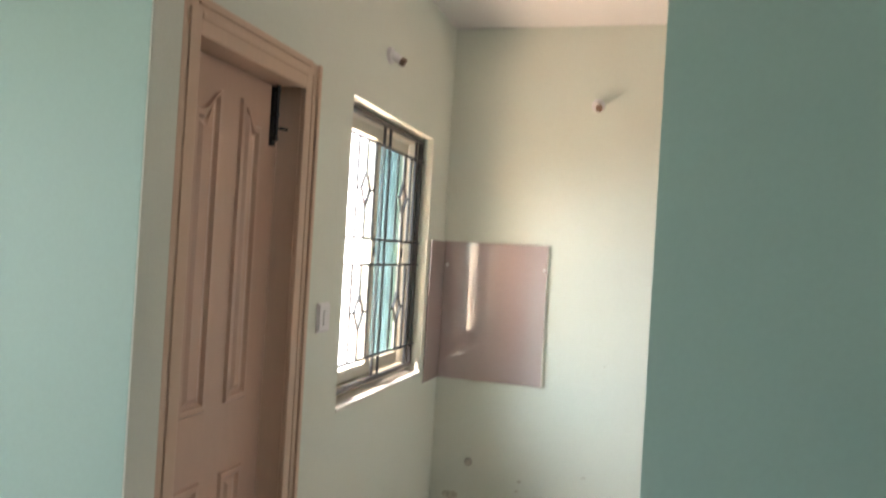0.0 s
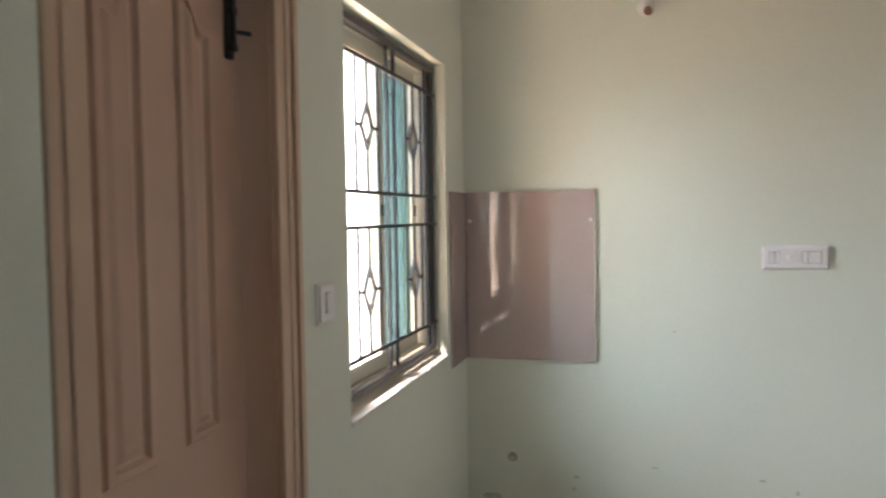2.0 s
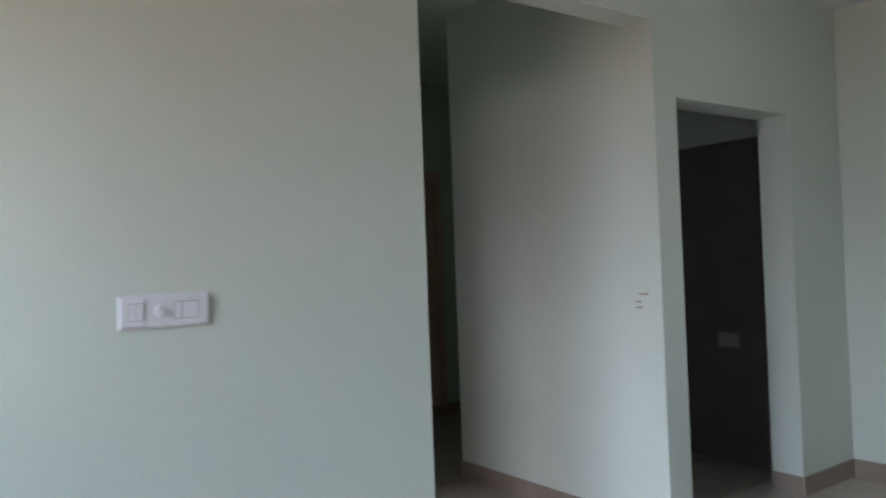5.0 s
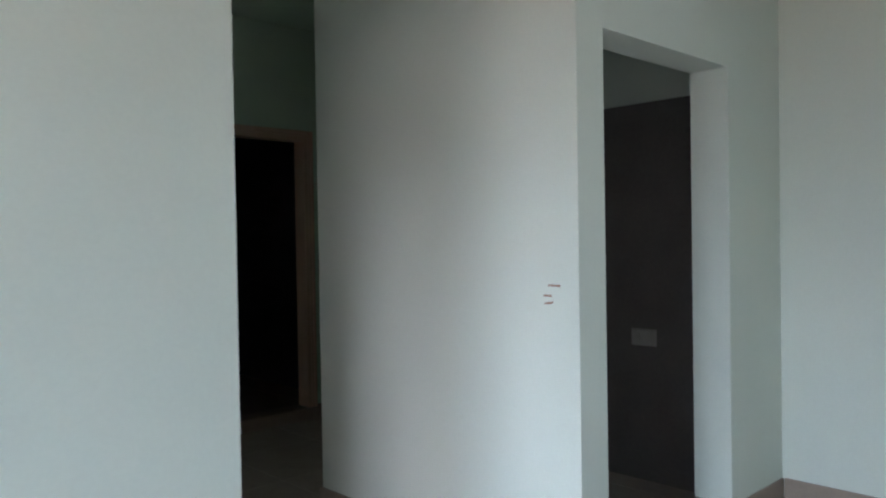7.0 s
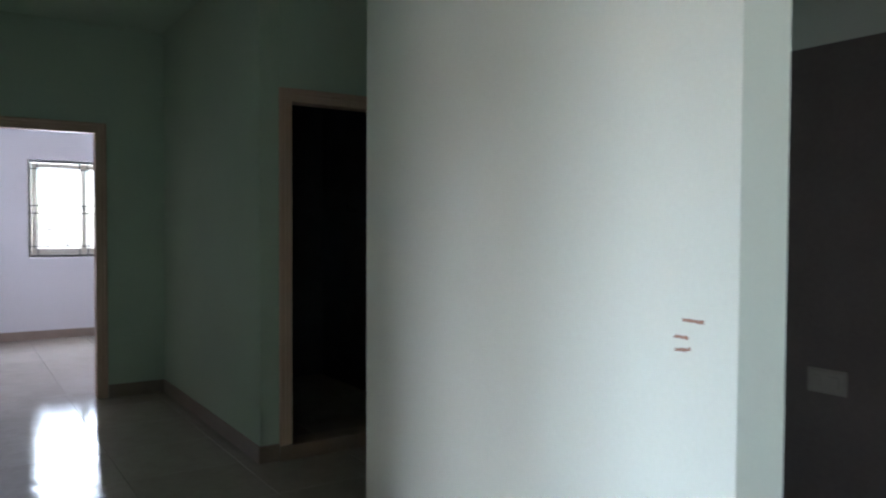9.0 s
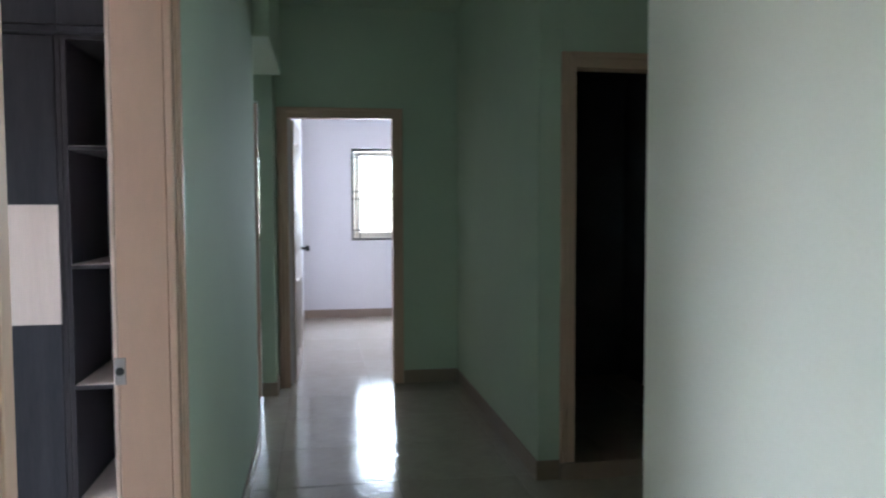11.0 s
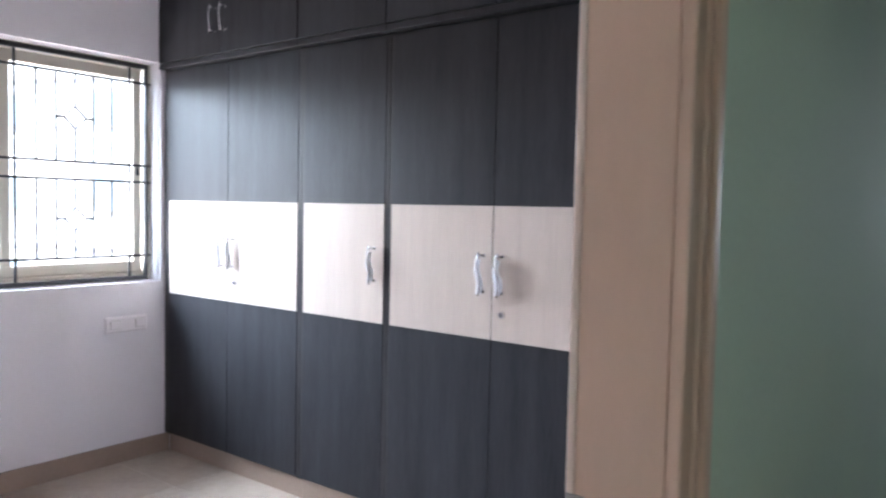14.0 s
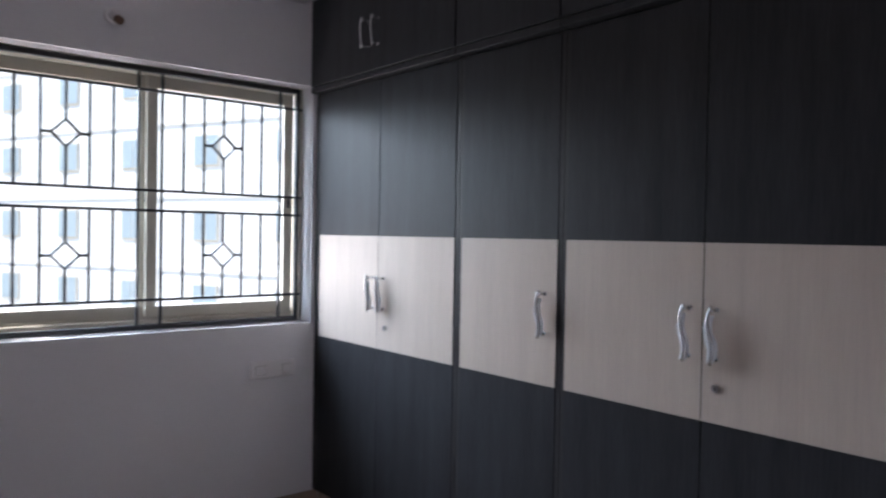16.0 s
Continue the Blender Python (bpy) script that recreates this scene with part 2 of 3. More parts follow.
# wall between corridor and store room
wall("wall_corridor_east", "cream", "pale green-cream painted wall facing the window", (3.604, 3.72, -0.05, 1.515, Z0, TOP), at=(KX, KY))
wall("wall_store_front", "cream", "pale green-cream painted wall with an unframed doorway",
     (3.72, 3.765, -0.05, 0.13, Z0, TOP), (4.735, 5.29, -0.05, 0.13, Z0, TOP), (3.765, 4.735, -0.05, 0.13, 2.07, TOP), at=(KX, KY))
# the opening is added out of view, only to let the dining fill in
wall("wall_kitchen_east", "cream", "pale green-cream painted wall with an added opening for fill light", (5.29, 5.42, -2.685, -2.3, Z0, TOP), (5.29, 5.42, -1.7, 0.13, Z0, TOP), (5.29, 5.42, -2.3, -1.7, Z0, 0.9), (5.29, 5.42, -2.3, -1.7, 2.1, TOP), at=(KX, KY))
wall("beam_corridor", "cream", "painted concrete beam over the corridor mouth", (2.342, 3.604, -0.048, 0.10, 2.415, TOP), at=(KX, KY))
# store room
wall("wall_store_back", "cream", "plain painted wall of the dark store room", (3.72, 5.20, 1.40, 1.515, Z0, TOP), at=(KX, KY))
wall("wall_store_east", "cream", "plain painted wall above the brown tiles", (5.06, 5.2, 0.132, 1.40, Z0, TOP), at=(KX, KY))
# corridor
wall("wall_corridor_west", "green", "pistachio green painted corridor wall beside the bedroom door",
     (2.205, 2.27, 0.2, 0.41, Z0, TOP), (2.205, 2.27, 0.41, 1.45, 2.13, TOP), (2.205, 2.27, 1.45, 3.85, Z0, TOP))
wall("wall_bedroom_east", "lilac", "pale lilac painted bedroom wall with the doorway",
     (2.14, 2.203, 0.2, 0.41, Z0, TOP), (2.14, 2.203, 0.41, 1.45, 2.13, TOP), (2.14, 2.203, 1.45, 3.85, Z0, TOP))
wall("beam_side_passage", "green", "green painted beam over the side passage", (2.16, 2.36, 3.852, 5.07, 2.32, TOP))
wall("wall_side_passage_north", "green", "green painted wall with a bedroom doorway", (2.20, 2.30, 5.07, 5.42, Z0, TOP), (1.30, 2.20, 5.07, 5.19, 2.13, TOP), (-0.4, 1.30, 5.07, 5.19, Z0, TOP))
wall("wall_side_passage_south", "green", "green painted wall of the side passage", (-0.4, 2.203, 3.73, 3.848, Z0, TOP))
wall("wall_side_passage_west", "green", "green painted end wall of the side passage", (-0.52, -0.4, 3.73, 5.19, Z0, TOP))
wall("wall_corridor_end", "green", "green painted wall with the far bedroom doorway",
     (2.302, 2.33, 5.317, 5.42, Z0, TOP), (3.255, 5.2, 5.317, 5.42, Z0, TOP), (2.33, 3.255, 5.317, 5.42, 2.115, TOP))
wall("wall_corridor_right", "green", "green painted corridor wall", (3.69, 3.81, 3.10, 5.315, Z0, TOP))
wall("wall_bathroom_front", "green", "green painted wall with the bathroom doorway",
     (4.525, 5.2, 3.10, 3.22, Z0, TOP), (3.812, 4.525, 3.10, 3.22, 2.125, TOP))
wall("wall_lobby_east", "green", "green painted wall closing the lobby", (5.06, 5.2, 1.499, 3.098, Z0, TOP))
wall("wall_bathroom_east", "bath_tile", "black tiled bathroom wall", (5.06, 5.2, 3.222, 5.315, Z0, TOP))
# bedroom
wall("wall_bedroom_west", "lilac", "pale lilac painted wall with a wide grilled window",
     (-1.35, -1.134, 0.0, 1.345, Z0, TOP), (-1.35, -1.134, 2.852, 3.6, Z0, TOP), (-1.35, -1.134, 1.345, 2.852, Z0, 0.948), (-1.35, -1.134, 1.345, 2.852, 2.125, TOP))
wall("wall_bedroom_north", "lilac", "pale lilac painted wall behind the wardrobes", (-1.134, 2.138, 3.48, 3.6, Z0, TOP))
wall("beam_bedroom", "lilac", "painted beam above the bedroom window", (-1.132, -1.02, 0.202, 2.80, 2.52, TOP))
# far bedrooms
wall("wall_far_bedroom_north", "lilac", "pale lilac painted wall with two windows",
     (-0.5, 1.0, 8.977, 9.17, Z0, TOP), (2.1, 3.02, 8.977, 9.17, Z0, TOP), (4.22, 5.6, 8.977, 9.17, Z0, TOP),
     (1.0, 2.1, 8.977, 9.17, Z0, 0.955), (1.0, 2.1, 8.977, 9.17, 2.11, TOP), (3.02, 4.22, 8.977, 9.17, Z0, 0.955), (3.02, 4.22, 8.977, 9.17, 2.11, TOP))
wall("wall_far_bedroom_west", "lilac", "pale lilac painted wall between the bedrooms", (2.30, 2.42, 5.422, 8.975, Z0, TOP))
wall("wall_far_bedroom_east", "lilac", "pale lilac painted bedroom wall", (5.2, 5.32, 5.317, 8.975, Z0, TOP))
wall("wall_far_bedroom_south", "lilac", "pale lilac painted bedroom wall beside the doorway", (3.255, 5.2, 5.422, 5.46, Z0, TOP))
wall("wall_side_bedroom_west", "lilac", "pale lilac painted bedroom wall", (-0.52, -0.4, 5.192, 8.975, Z0, TOP))
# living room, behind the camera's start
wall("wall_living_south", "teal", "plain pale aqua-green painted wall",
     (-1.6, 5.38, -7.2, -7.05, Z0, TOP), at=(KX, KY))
# opening assumed out of view, put here for the living room's fill
wall("wall_living_west", "teal", "pale aqua-green painted wall with an added, unseen opening for fill light", (-1.75, -1.6, -7.2, -5.4, Z0, TOP), (-1.75, -1.6, -3.7, -2.58, Z0, TOP), (-1.75, -1.6, -5.4, -3.7, Z0, 0.6), (-1.75, -1.6, -5.4, -3.7, 2.2, TOP), at=(KX, KY))
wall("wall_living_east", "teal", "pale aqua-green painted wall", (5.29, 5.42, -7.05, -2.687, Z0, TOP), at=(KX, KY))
for nm, d in (("ceiling_kitchen", (-0.084, 5.22, -2.6, -0.017, H1, H1 + 0.1)), ("ceiling_living", (-1.6, 5.26, -7.05, -2.7, H2, H2 + 0.1)),
              ("ceiling_corridor", (2.2, 5.1, 0.08, 5.4, H2, H2 + 0.1)), ("ceiling_bedroom", (-1.134, 2.2, 0.1, 3.6, H2, H2 + 0.1)),
              ("ceiling_far_bedroom", (2.3, 5.2, 5.4, 9.0, H2, H2 + 0.1)), ("ceiling_side_rooms", (-0.5, 2.3, 3.7, 9.0, H2 + 0.004, H2 + 0.1))):
    if nm == "ceiling_corridor":
        struct(nm, boxed(*d), "green", "pistachio green painted corridor ceiling")
    else:
        struct(nm, boxed(*d), "ceiling", "plain whitewashed plaster ceiling")
wall("roof_slab", "concrete", "concrete roof slab", (-0.283, 5.38, -2.7, 9.17, 3.002, 3.15), (-1.35, -0.285, 0.0, 3.6, 3.002, 3.15), (-1.83, 5.38, -7.3, -2.702, 3.002, 3.15), (-0.52, -0.202, 3.73, 9.17, 3.002, 3.15))
# dark tiles inside the store room and the bathroom
tagged(wall("wall_store_tiles", "brown_tile", "dark brown wall tiles to door height", (5.045, 5.058, 0.134, 1.398, 0, 2.03), (3.722, 5.043, 1.385, 1.398, 0, 2.03), at=(KX, KY)), category="wall tiles")
wall("wall_bathroom_tiles", "bath_tile", "black wall tiles", (3.812, 5.058, 5.29, 5.315, 0, 2.86), (3.812, 3.826, 3.222, 5.288, 0, 2.86))

# floor: screed with single tiles on it (at the end of the file)
floor = struct("floor", boxed(-1.85, 5.38, -7.25, 9.17, -0.14, -0.004), "grout", "beige-brown vitrified tile floor with thin joints")

SK = 0.10
runs = [(3.509, 3.52, -0.068, 1.497), (3.521, 3.702, -0.080, -0.069), (4.652, 5.195, -0.080, -0.069), (5.195, 5.206, -2.59, -0.081), (4.641, 4.651, -0.068, 0.112),
        (3.509, 3.637, 1.498, 1.509), (3.679, 3.689, 3.10, 5.316), (3.679, 3.80, 3.089, 3.099), (3.265, 3.678, 5.305, 5.316), (2.301, 2.312, 5.07, 5.316), (2.201, 2.312, 5.058, 5.069),
        (2.271, 2.282, 1.47, 3.85), (2.2, 2.282, 3.851, 3.862), (-1.133, -1.122, 0.21, 2.90), (2.421, 5.19, 8.965, 8.976), (2.421, 2.432, 5.45, 8.964), (-0.39, 2.29, 8.965, 8.976),
        (4.57, 5.05, 3.089, 3.099)]
for r in runs:
    struct("baseboard", boxed(r[0], r[1], r[2], r[3], 0.0, SK, bevel=0.002), "skirting", "brown-beige tile skirting along the wall")
wall("threshold_bathroom", "skirting", "raised stone threshold of the bathroom", (3.80, 4.57, 3.075, 3.24, 0.0, 0.085))

# ---------------------------------------------------------------- door frames and doors


def casing(name, label, w, h, depth, m, cw=0.085, raw=False, z0=0.0, first=None):
    """A wooden door frame: local x along the opening from 0 to w, y into the wall from 0 to depth, with stepped casings on the front."""
    t = tagged(thing(name, label, "door frame", m), kind="structure")
    for nm, x0, x1, s in (("jamb", -0.035, 0.0, 1), ("jamb", w, w + 0.035, -1)):
        part(nm, boxed(x0, x1, 0.0, depth, z0, h + 0.035, bevel=0.003), "frame", t)
    part("head", boxed(0.0, w, 0.0, depth, h, h + 0.035, bevel=0.003), "frame", t)
    for x0, x1 in ((-(first or cw), 0.004), (w - 0.004, w + cw)):
        if first and x0 < 0:
            part("side_casing", boxed(x0, x1, -0.005, -0.0005, z0, h + cw, bevel=0.001), "frame", t)
            continue
        bm = boxed(x0, x1, -0.018, -0.0005, z0, h + cw, bevel=0.004, seg=2)
        o = x0 if x0 < 0 else x1 - 0.022
        box(bm, o, o + 0.022, -0.028, -0.017, z0, h + cw, bevel=0.004, seg=2)
        c = (x0 + x1) / 2
        box(bm, c - 0.008, c + 0.008, -0.023, -0.017, z0, h + cw * 0.6, bevel=0.003)
        part("side_casing", bm, "frame", t)
    bm = boxed(0.0, w, -0.018, -0.0005, h - 0.004, h + cw, bevel=0.004, seg=2)
    box(bm, -0.02, w + 0.02, -0.028, -0.017, h + cw - 0.022, h + cw, bevel=0.004, seg=2)
    box(bm, 0.0, w, -0.023, -0.017, h + cw * 0.4, h + cw * 0.6, bevel=0.003)
    part("head_casing", bm, "frame", t)
    if raw:
        part("edge_strip", boxed(w - 0.001, w + 0.03, depth, depth + 0.011, 0, h + 0.03, bevel=0.002), "raw", t, "unpainted pale wood edge")
    return t


# utility door in the west wall: local x runs along +y, local y to -x
casing("door_frame", "pinkish brown painted wooden door frame with stepped casing", 0.604, 1.98, 0.19, kitchen(0, -2.438, 0, 90), cw=0.092)
# main bedroom door frame: the face is on the corridor side (x = 2.27), depth to -x
bf = casing("door_frame", "brown painted wooden bedroom door frame with a strike plate", 0.934, 2.05, 0.118, pose(2.27, 0.445, 0, 0, 0, 90), cw=0.075, raw=True, first=0.026)
sp_ = part("strike_plate", boxed(0.9305, 0.9345, 0.101, 0.127, 0.953, 1.017, bevel=0.001), "steel", bf, "dull steel strike plate")
part("bolt_hole", cyl(bmesh.new(), (0.9295, 0.114, 0.985), (0.931, 0.114, 0.985), 0.010, n=18), "black", sp_)
casing("door_frame", "brown painted wooden frame of the far bedroom doorway", 0.795, 2.05, 0.10, pose(2.39, 5.317, 0), cw=0.075)
casing("door_frame", "brown painted wooden frame of the side bedroom doorway", 0.80, 2.05, 0.12, pose(1.33, 5.07, 0), cw=0.065)
casing("door_frame", "brown painted wooden bathroom door frame", 0.62, 2.055, 0.12, pose(3.872, 3.10, 0), cw=0.072, z0=0.086)


def arched_panel(bm, x0, x1, z0, z1, rise, left, y):
    """A raised field inside a moulding; its top climbs towards the door's middle when rise is set."""
    def outline(d):
        xs = [x0 + d + (x1 - x0 - 2 * d) * k / 10 for k in range(11)]
        top = []
        for k, x in enumerate(xs):
            u = k / 10 if left else 1 - k / 10
            s = 0 if u < 0.25 else (1 - math.cos(math.pi * (u - 0.25) / 0.75)) / 2
            top.append((x, z1 - rise * (1 - s) - d))
        return [(x0 + d, z0 + d), *top, (x1 - d, z0 + d)]
    rings = []
    for d, h in ((0, 0.0), (0.006, 0.010), (0.022, 0.011), (0.030, 0.002), (0.036, 0.001), (0.050, 0.008)):
        rings.append([bm.verts.new((x, y - h, z)) for x, z in outline(d)])
    n = len(rings[0])
    for a, b in zip(rings, rings[1:]):
        for k in range(n):
            bm.faces.new((a[k], a[(k + 1) % n], b[(k + 1) % n], b[k]))
    bm.faces.new(rings[-1])


ud = thing("utility_door", "closed pinkish brown panelled wooden door with four raised panels", "door", kitchen(-0.08, -2.438, 0, 90))
part("leaf", boxed(0.004, 0.60, 0.0, 0.038, 0.01, 1.976, bevel=0.003), "door", ud)
# hidden strip added behind the leaf to block light leaking over its top
part("leak_strip", boxed(0.0, 0.604, 0.0385, 0.052, 1.955, 1.9795), "frame", ud)
for x0, x1, z0, z1, rise, left in ((0.118, 0.264, 0.947, 1.894, 0.07, True), (0.361, 0.49, 0.954, 1.894, 0.07, False), (0.118, 0.257, 0.19, 0.746, 0.0, True), (0.361, 0.488, 0.19, 0.746, 0.0, False)):
    bm = bmesh.new()
    arched_panel(bm, x0, x1, z0, z1, rise, left, 0.001)
    part("panel", bm, "door", ud)
bm = boxed(0.545, 0.569, -0.012, 0.001, 1.775, 1.972, bevel=0.002)
cyl(bm, (0.557, -0.018, 1.79), (0.557, -0.018, 1.975), 0.007)
for z in (1.80, 1.88, 1.96):
    box(bm, 0.546, 0.568, -0.024, -0.004, z - 0.008, z + 0.008, bevel=0.002)
lb = part("tower_bolt", bm, "iron", ud, "black iron tower bolt")
part("bolt_knob", cyl(bmesh.new(), (0.559, -0.018, 1.835), (0.593, -0.040, 1.835), 0.005), "iron", lb)

# far bedroom's door, open against the side wall
fd = thing("bedroom_door", "open glossy pale wooden bedroom door standing along the wall", "door", pose(2.437, 5.43, 0, 0, 0, 88))
part("leaf", boxed(0.0, 0.78, 0.0, 0.036, 0.012, 2.04, bevel=0.003), "cream_lam", fd)
for z0, z1 in ((0.2, 0.8), (1.0, 1.9)):
    for x0 in (0.11, 0.43):
        bm = bmesh.new()
        arched_panel(bm, x0, x0 + 0.24, z0, z1, 0.05 if z0 > 0.9 else 0, x0 < 0.2, 0.0)
        part("panel", bm, "cream_lam", fd)
kn = bmesh.new()
cyl(kn, (0.72, 0, 1.02), (0.72, -0.04, 1.02), 0.012)
cyl(kn, (0.72, -0.04, 1.02), (0.72, -0.075, 1.02), 0.028, 0.022)
part("door_knob", kn, "iron", fd, "dark round door knob")

# ---------------------------------------------------------------- windows and grilles


def diamond_bars(t, x, xl, xr, zb, zt, hw, hh, y, r):
    """A centre bar that opens into a diamond with two short stubs to its neighbours."""
    zc = (zb + zt) / 2
    for a, b in (((x, y, zb), (x, y, zc - hh)), ((x, y, zc + hh), (x, y, zt))):
        part("bar", tube(bmesh.new(), [a, b], r), "iron", t)
    for a, b in (((xl, y, zc), (x - hw, y, zc)), ((x + hw, y, zc), (xr, y, zc))):
        part("stub", tube(bmesh.new(), [a, b], r), "iron", t)
    c = [(x, y, zc - hh), (x - hw, y, zc), (x, y, zc + hh), (x + hw, y, zc)]
    bm = bmesh.new()
    ring = [[bm.verts.new((cx + dx * (cx - x) / hw, cy + dy, cz + dx * (cz - zc) / hh)) for dx, dy in ((-r, -r), (r, -r), (r, r), (-r, r))] for cx, cy, cz in c]
    for u, v in zip(ring, ring[1:] + ring[:1]):
        for k in range(4):
            bm.faces.new((u[k], u[(k + 1) % 4], v[(k + 1) % 4], v[k]))
    part("diamond", bm, "iron", t)


def grille(label, m, w, zb, zt, rails, uprights, panels, r=0.007, hw=0.055, hh=0.056):
    t = thing("window_grille", label, "window grille", m)
    f = bmesh.new()
    for b in ((0, w, zb, zb + 0.022), (0, w, zt - 0.022, zt), (0, 0.018, zb + 0.022, zt - 0.022), (w - 0.018, w, zb + 0.022, zt - 0.022)):
        box(f, b[0], b[1], -0.012, 0.012, b[2], b[3], bevel=0.002)
    part("frame", f, "iron", t)
    for z in rails:
        part("rail", boxed(-0.012, w + 0.012, -0.017, -0.007, z - 0.006, z + 0.006, bevel=0.0015), "iron", t)
    for x in uprights:
        part("upright", boxed(x - 0.006, x + 0.006, -0.006, 0.006, zb, zt, bevel=0.0015), "iron", t)
    lo, hi = (rails[0], rails[1]), (rails[2], rails[3])
    for bars, c in panels:
        for z0, z1 in (lo, hi):
            for i, x in enumerate(bars):
                if i == c:
                    diamond_bars(t, x, bars[c - 1], bars[c + 1], z0, z1, hw, hh, -0.010, r)
                else:
                    part("bar", tube(bmesh.new(), [(x, -0.010, z0), (x, -0.010, z1)], r), "iron", t)
    return t


def sliding_window(name, label, m, w, zb, zt, sashes, st=0.05):
    """A sliding window, local x along the wall, y outwards. sashes: (x0, x1, track, glass)."""
    t = tagged(thing(name, label, "window", m), kind="structure")
    f = bmesh.new()
    for b in ((0, w, zb, zb + 0.045), (0, w, zt - 0.034, zt), (0, 0.04, zb + 0.045, zt - 0.034), (w - 0.04, w, zb + 0.045, zt - 0.034)):
        box(f, b[0], b[1], 0.0, 0.085, b[2], b[3], bevel=0.004)
    for y in (0.018, 0.042, 0.066):
        box(f, 0.04, w - 0.04, y - 0.002, y + 0.002, zb + 0.045, zb + 0.057)
    part("window_frame", f, "upvc", t)
    for x0, x1, k, g in sashes:
        y0 = 0.008 + 0.026 * k
        s = bmesh.new()
        z0, z1 = zb + 0.05, zt - 0.037
        for b in ((x0, x1, z0, z0 + 0.055), (x0, x1, z1 - 0.055, z1), (x0, x0 + st, z0 + 0.055, z1 - 0.055), (x1 - st, x1, z0 + 0.055, z1 - 0.055)):
            box(s, b[0], b[1], y0, y0 + 0.022, b[2], b[3], bevel=0.003)
        so = part("sash", s, "upvc", t)
        p = part("pane", boxed(x0 + st - 0.005, x1 - st + 0.005, y0 + 0.009, y0 + 0.013, z0 + 0.05, z1 - 0.05), g, so)
        p.visible_shadow = False
        part("latch", boxed(x1 - 0.033, x1 - 0.017, y0 - 0.006, y0, (z0 + z1) / 2 - 0.025, (z0 + z1) / 2 + 0.02, bevel=0.002), "iron", so)
    return t


# kitchen window, west wall
sliding_window("window_1", "cream framed sliding window with one tinted sash", kitchen(-0.085, -1.396, 0, 90), 1.076, 0.826, 2.05,
               ((0.045, 0.565, 0, "clear"), (0.52, 1.03, 1, "tint")), st=0.05)
wall("sill_kitchen", "sill", "pale stone window sill with sunlight on it", (-0.2, 0.004, -1.397, -0.319, 0.809, 0.824), at=(KX, KY))
grille("dark iron window grille with diamond bars", kitchen(-0.062, -1.385, 0, 90), 1.058, 0.852, 2.04, (0.97, 1.385, 1.498, 1.925), (0.10, 0.51, 0.585, 0.972),
       (((0.193, 0.29, 0.387), 1), ((0.682, 0.778, 0.875), 1)), r=0.006, hw=0.05, hh=0.075)
# bedroom window (opening y 1.345 .. 2.852, z 0.948 .. 2.125)
sliding_window("window_2", "wide cream framed sliding window, bright with daylight", pose(-1.235, 1.347, 0, 0, 0, 90), 1.503, 0.950, 2.123,
               ((0.045, 0.76, 1, "clear"), (0.73, 1.455, 0, "clear")))
grille("dark iron window grille with four diamonds", pose(-1.19, 1.352, 0, 0, 0, 90), 1.452, 0.957, 2.108, (1.088, 1.481, 1.569, 2.006), (0.098, 0.672, 0.774, 1.35),
       (((0.192, 0.286, 0.38, 0.472, 0.566), 2), ((0.868, 0.962, 1.056, 1.15, 1.246), 2)))
# windows of the far bedrooms
for nm, x in (("window_3", 3.022), ("window_4", 1.002)):
    w = 1.196 if nm == "window_3" else 1.096
    sliding_window(nm, "bright cream framed sliding window in a far bedroom", pose(x, 9.06, 0), w, 0.957, 2.108, ((0.045, w / 2 + 0.03, 0, "clear"), (w / 2 - 0.03, w - 0.045, 1, "clear")))
    grille("dark iron window grille in a far bedroom", pose(x + 0.01, 9.01, 0), w - 0.02, 0.965, 2.10, (1.09, 1.48, 1.57, 2.0), (0.09, w / 2 - 0.06, w / 2 + 0.03, w - 0.11),
           (((0.20, 0.30, 0.40), 1), ((w - 0.42, w - 0.32, w - 0.22), 1)))
# sunshades outside the west windows: unseen, added to hold the sun to the sills
for y0, y1, x1, deep in ((-1.75, 0.0, -0.283, 0.40), (1.0, 3.2, -1.35, 0.46)):
    wall("sunshade", "concrete", "added unseen concrete slab outside that limits the sun through a window", (x1 - deep, x1 - 0.002, y0, y1, 2.2, 2.28))

# ---------------------------------------------------------------- kitchen details
bp_ = thing("splashback_panel", "glossy mauve-pink wall panel with a thin pale edge and screws whitened as glints", "wall panel", kitchen(0, 0, 0))
part("panel", boxed(0.0125, 0.594, -0.011, -0.001, 0.757, 1.524, bevel=0.002), "board", bp_)
part("return_panel", boxed(0.001, 0.011, -0.276, -0.0015, 0.757, 1.524, bevel=0.002), "board", bp_)
bm = boxed(0.012, 0.601, -0.013, -0.001, 1.5245, 1.531, bevel=0.001)
box(bm, 0.5945, 0.601, -0.013, -0.001, 0.751, 1.5245, bevel=0.001)
box(bm, 0.012, 0.5945, -0.012, -0.001, 0.751, 0.7565, bevel=0.001)
part("edge_strip", bm, "sill", bp_)
# metal screw heads, coloured white to stand in for their glints
for x in (0.03, 0.581):
    part("screw", cyl(bmesh.new(), (x, -0.0105, 1.392), (x, -0.016, 1.392), 0.009, 0.007), "white", bp_, smooth=False)


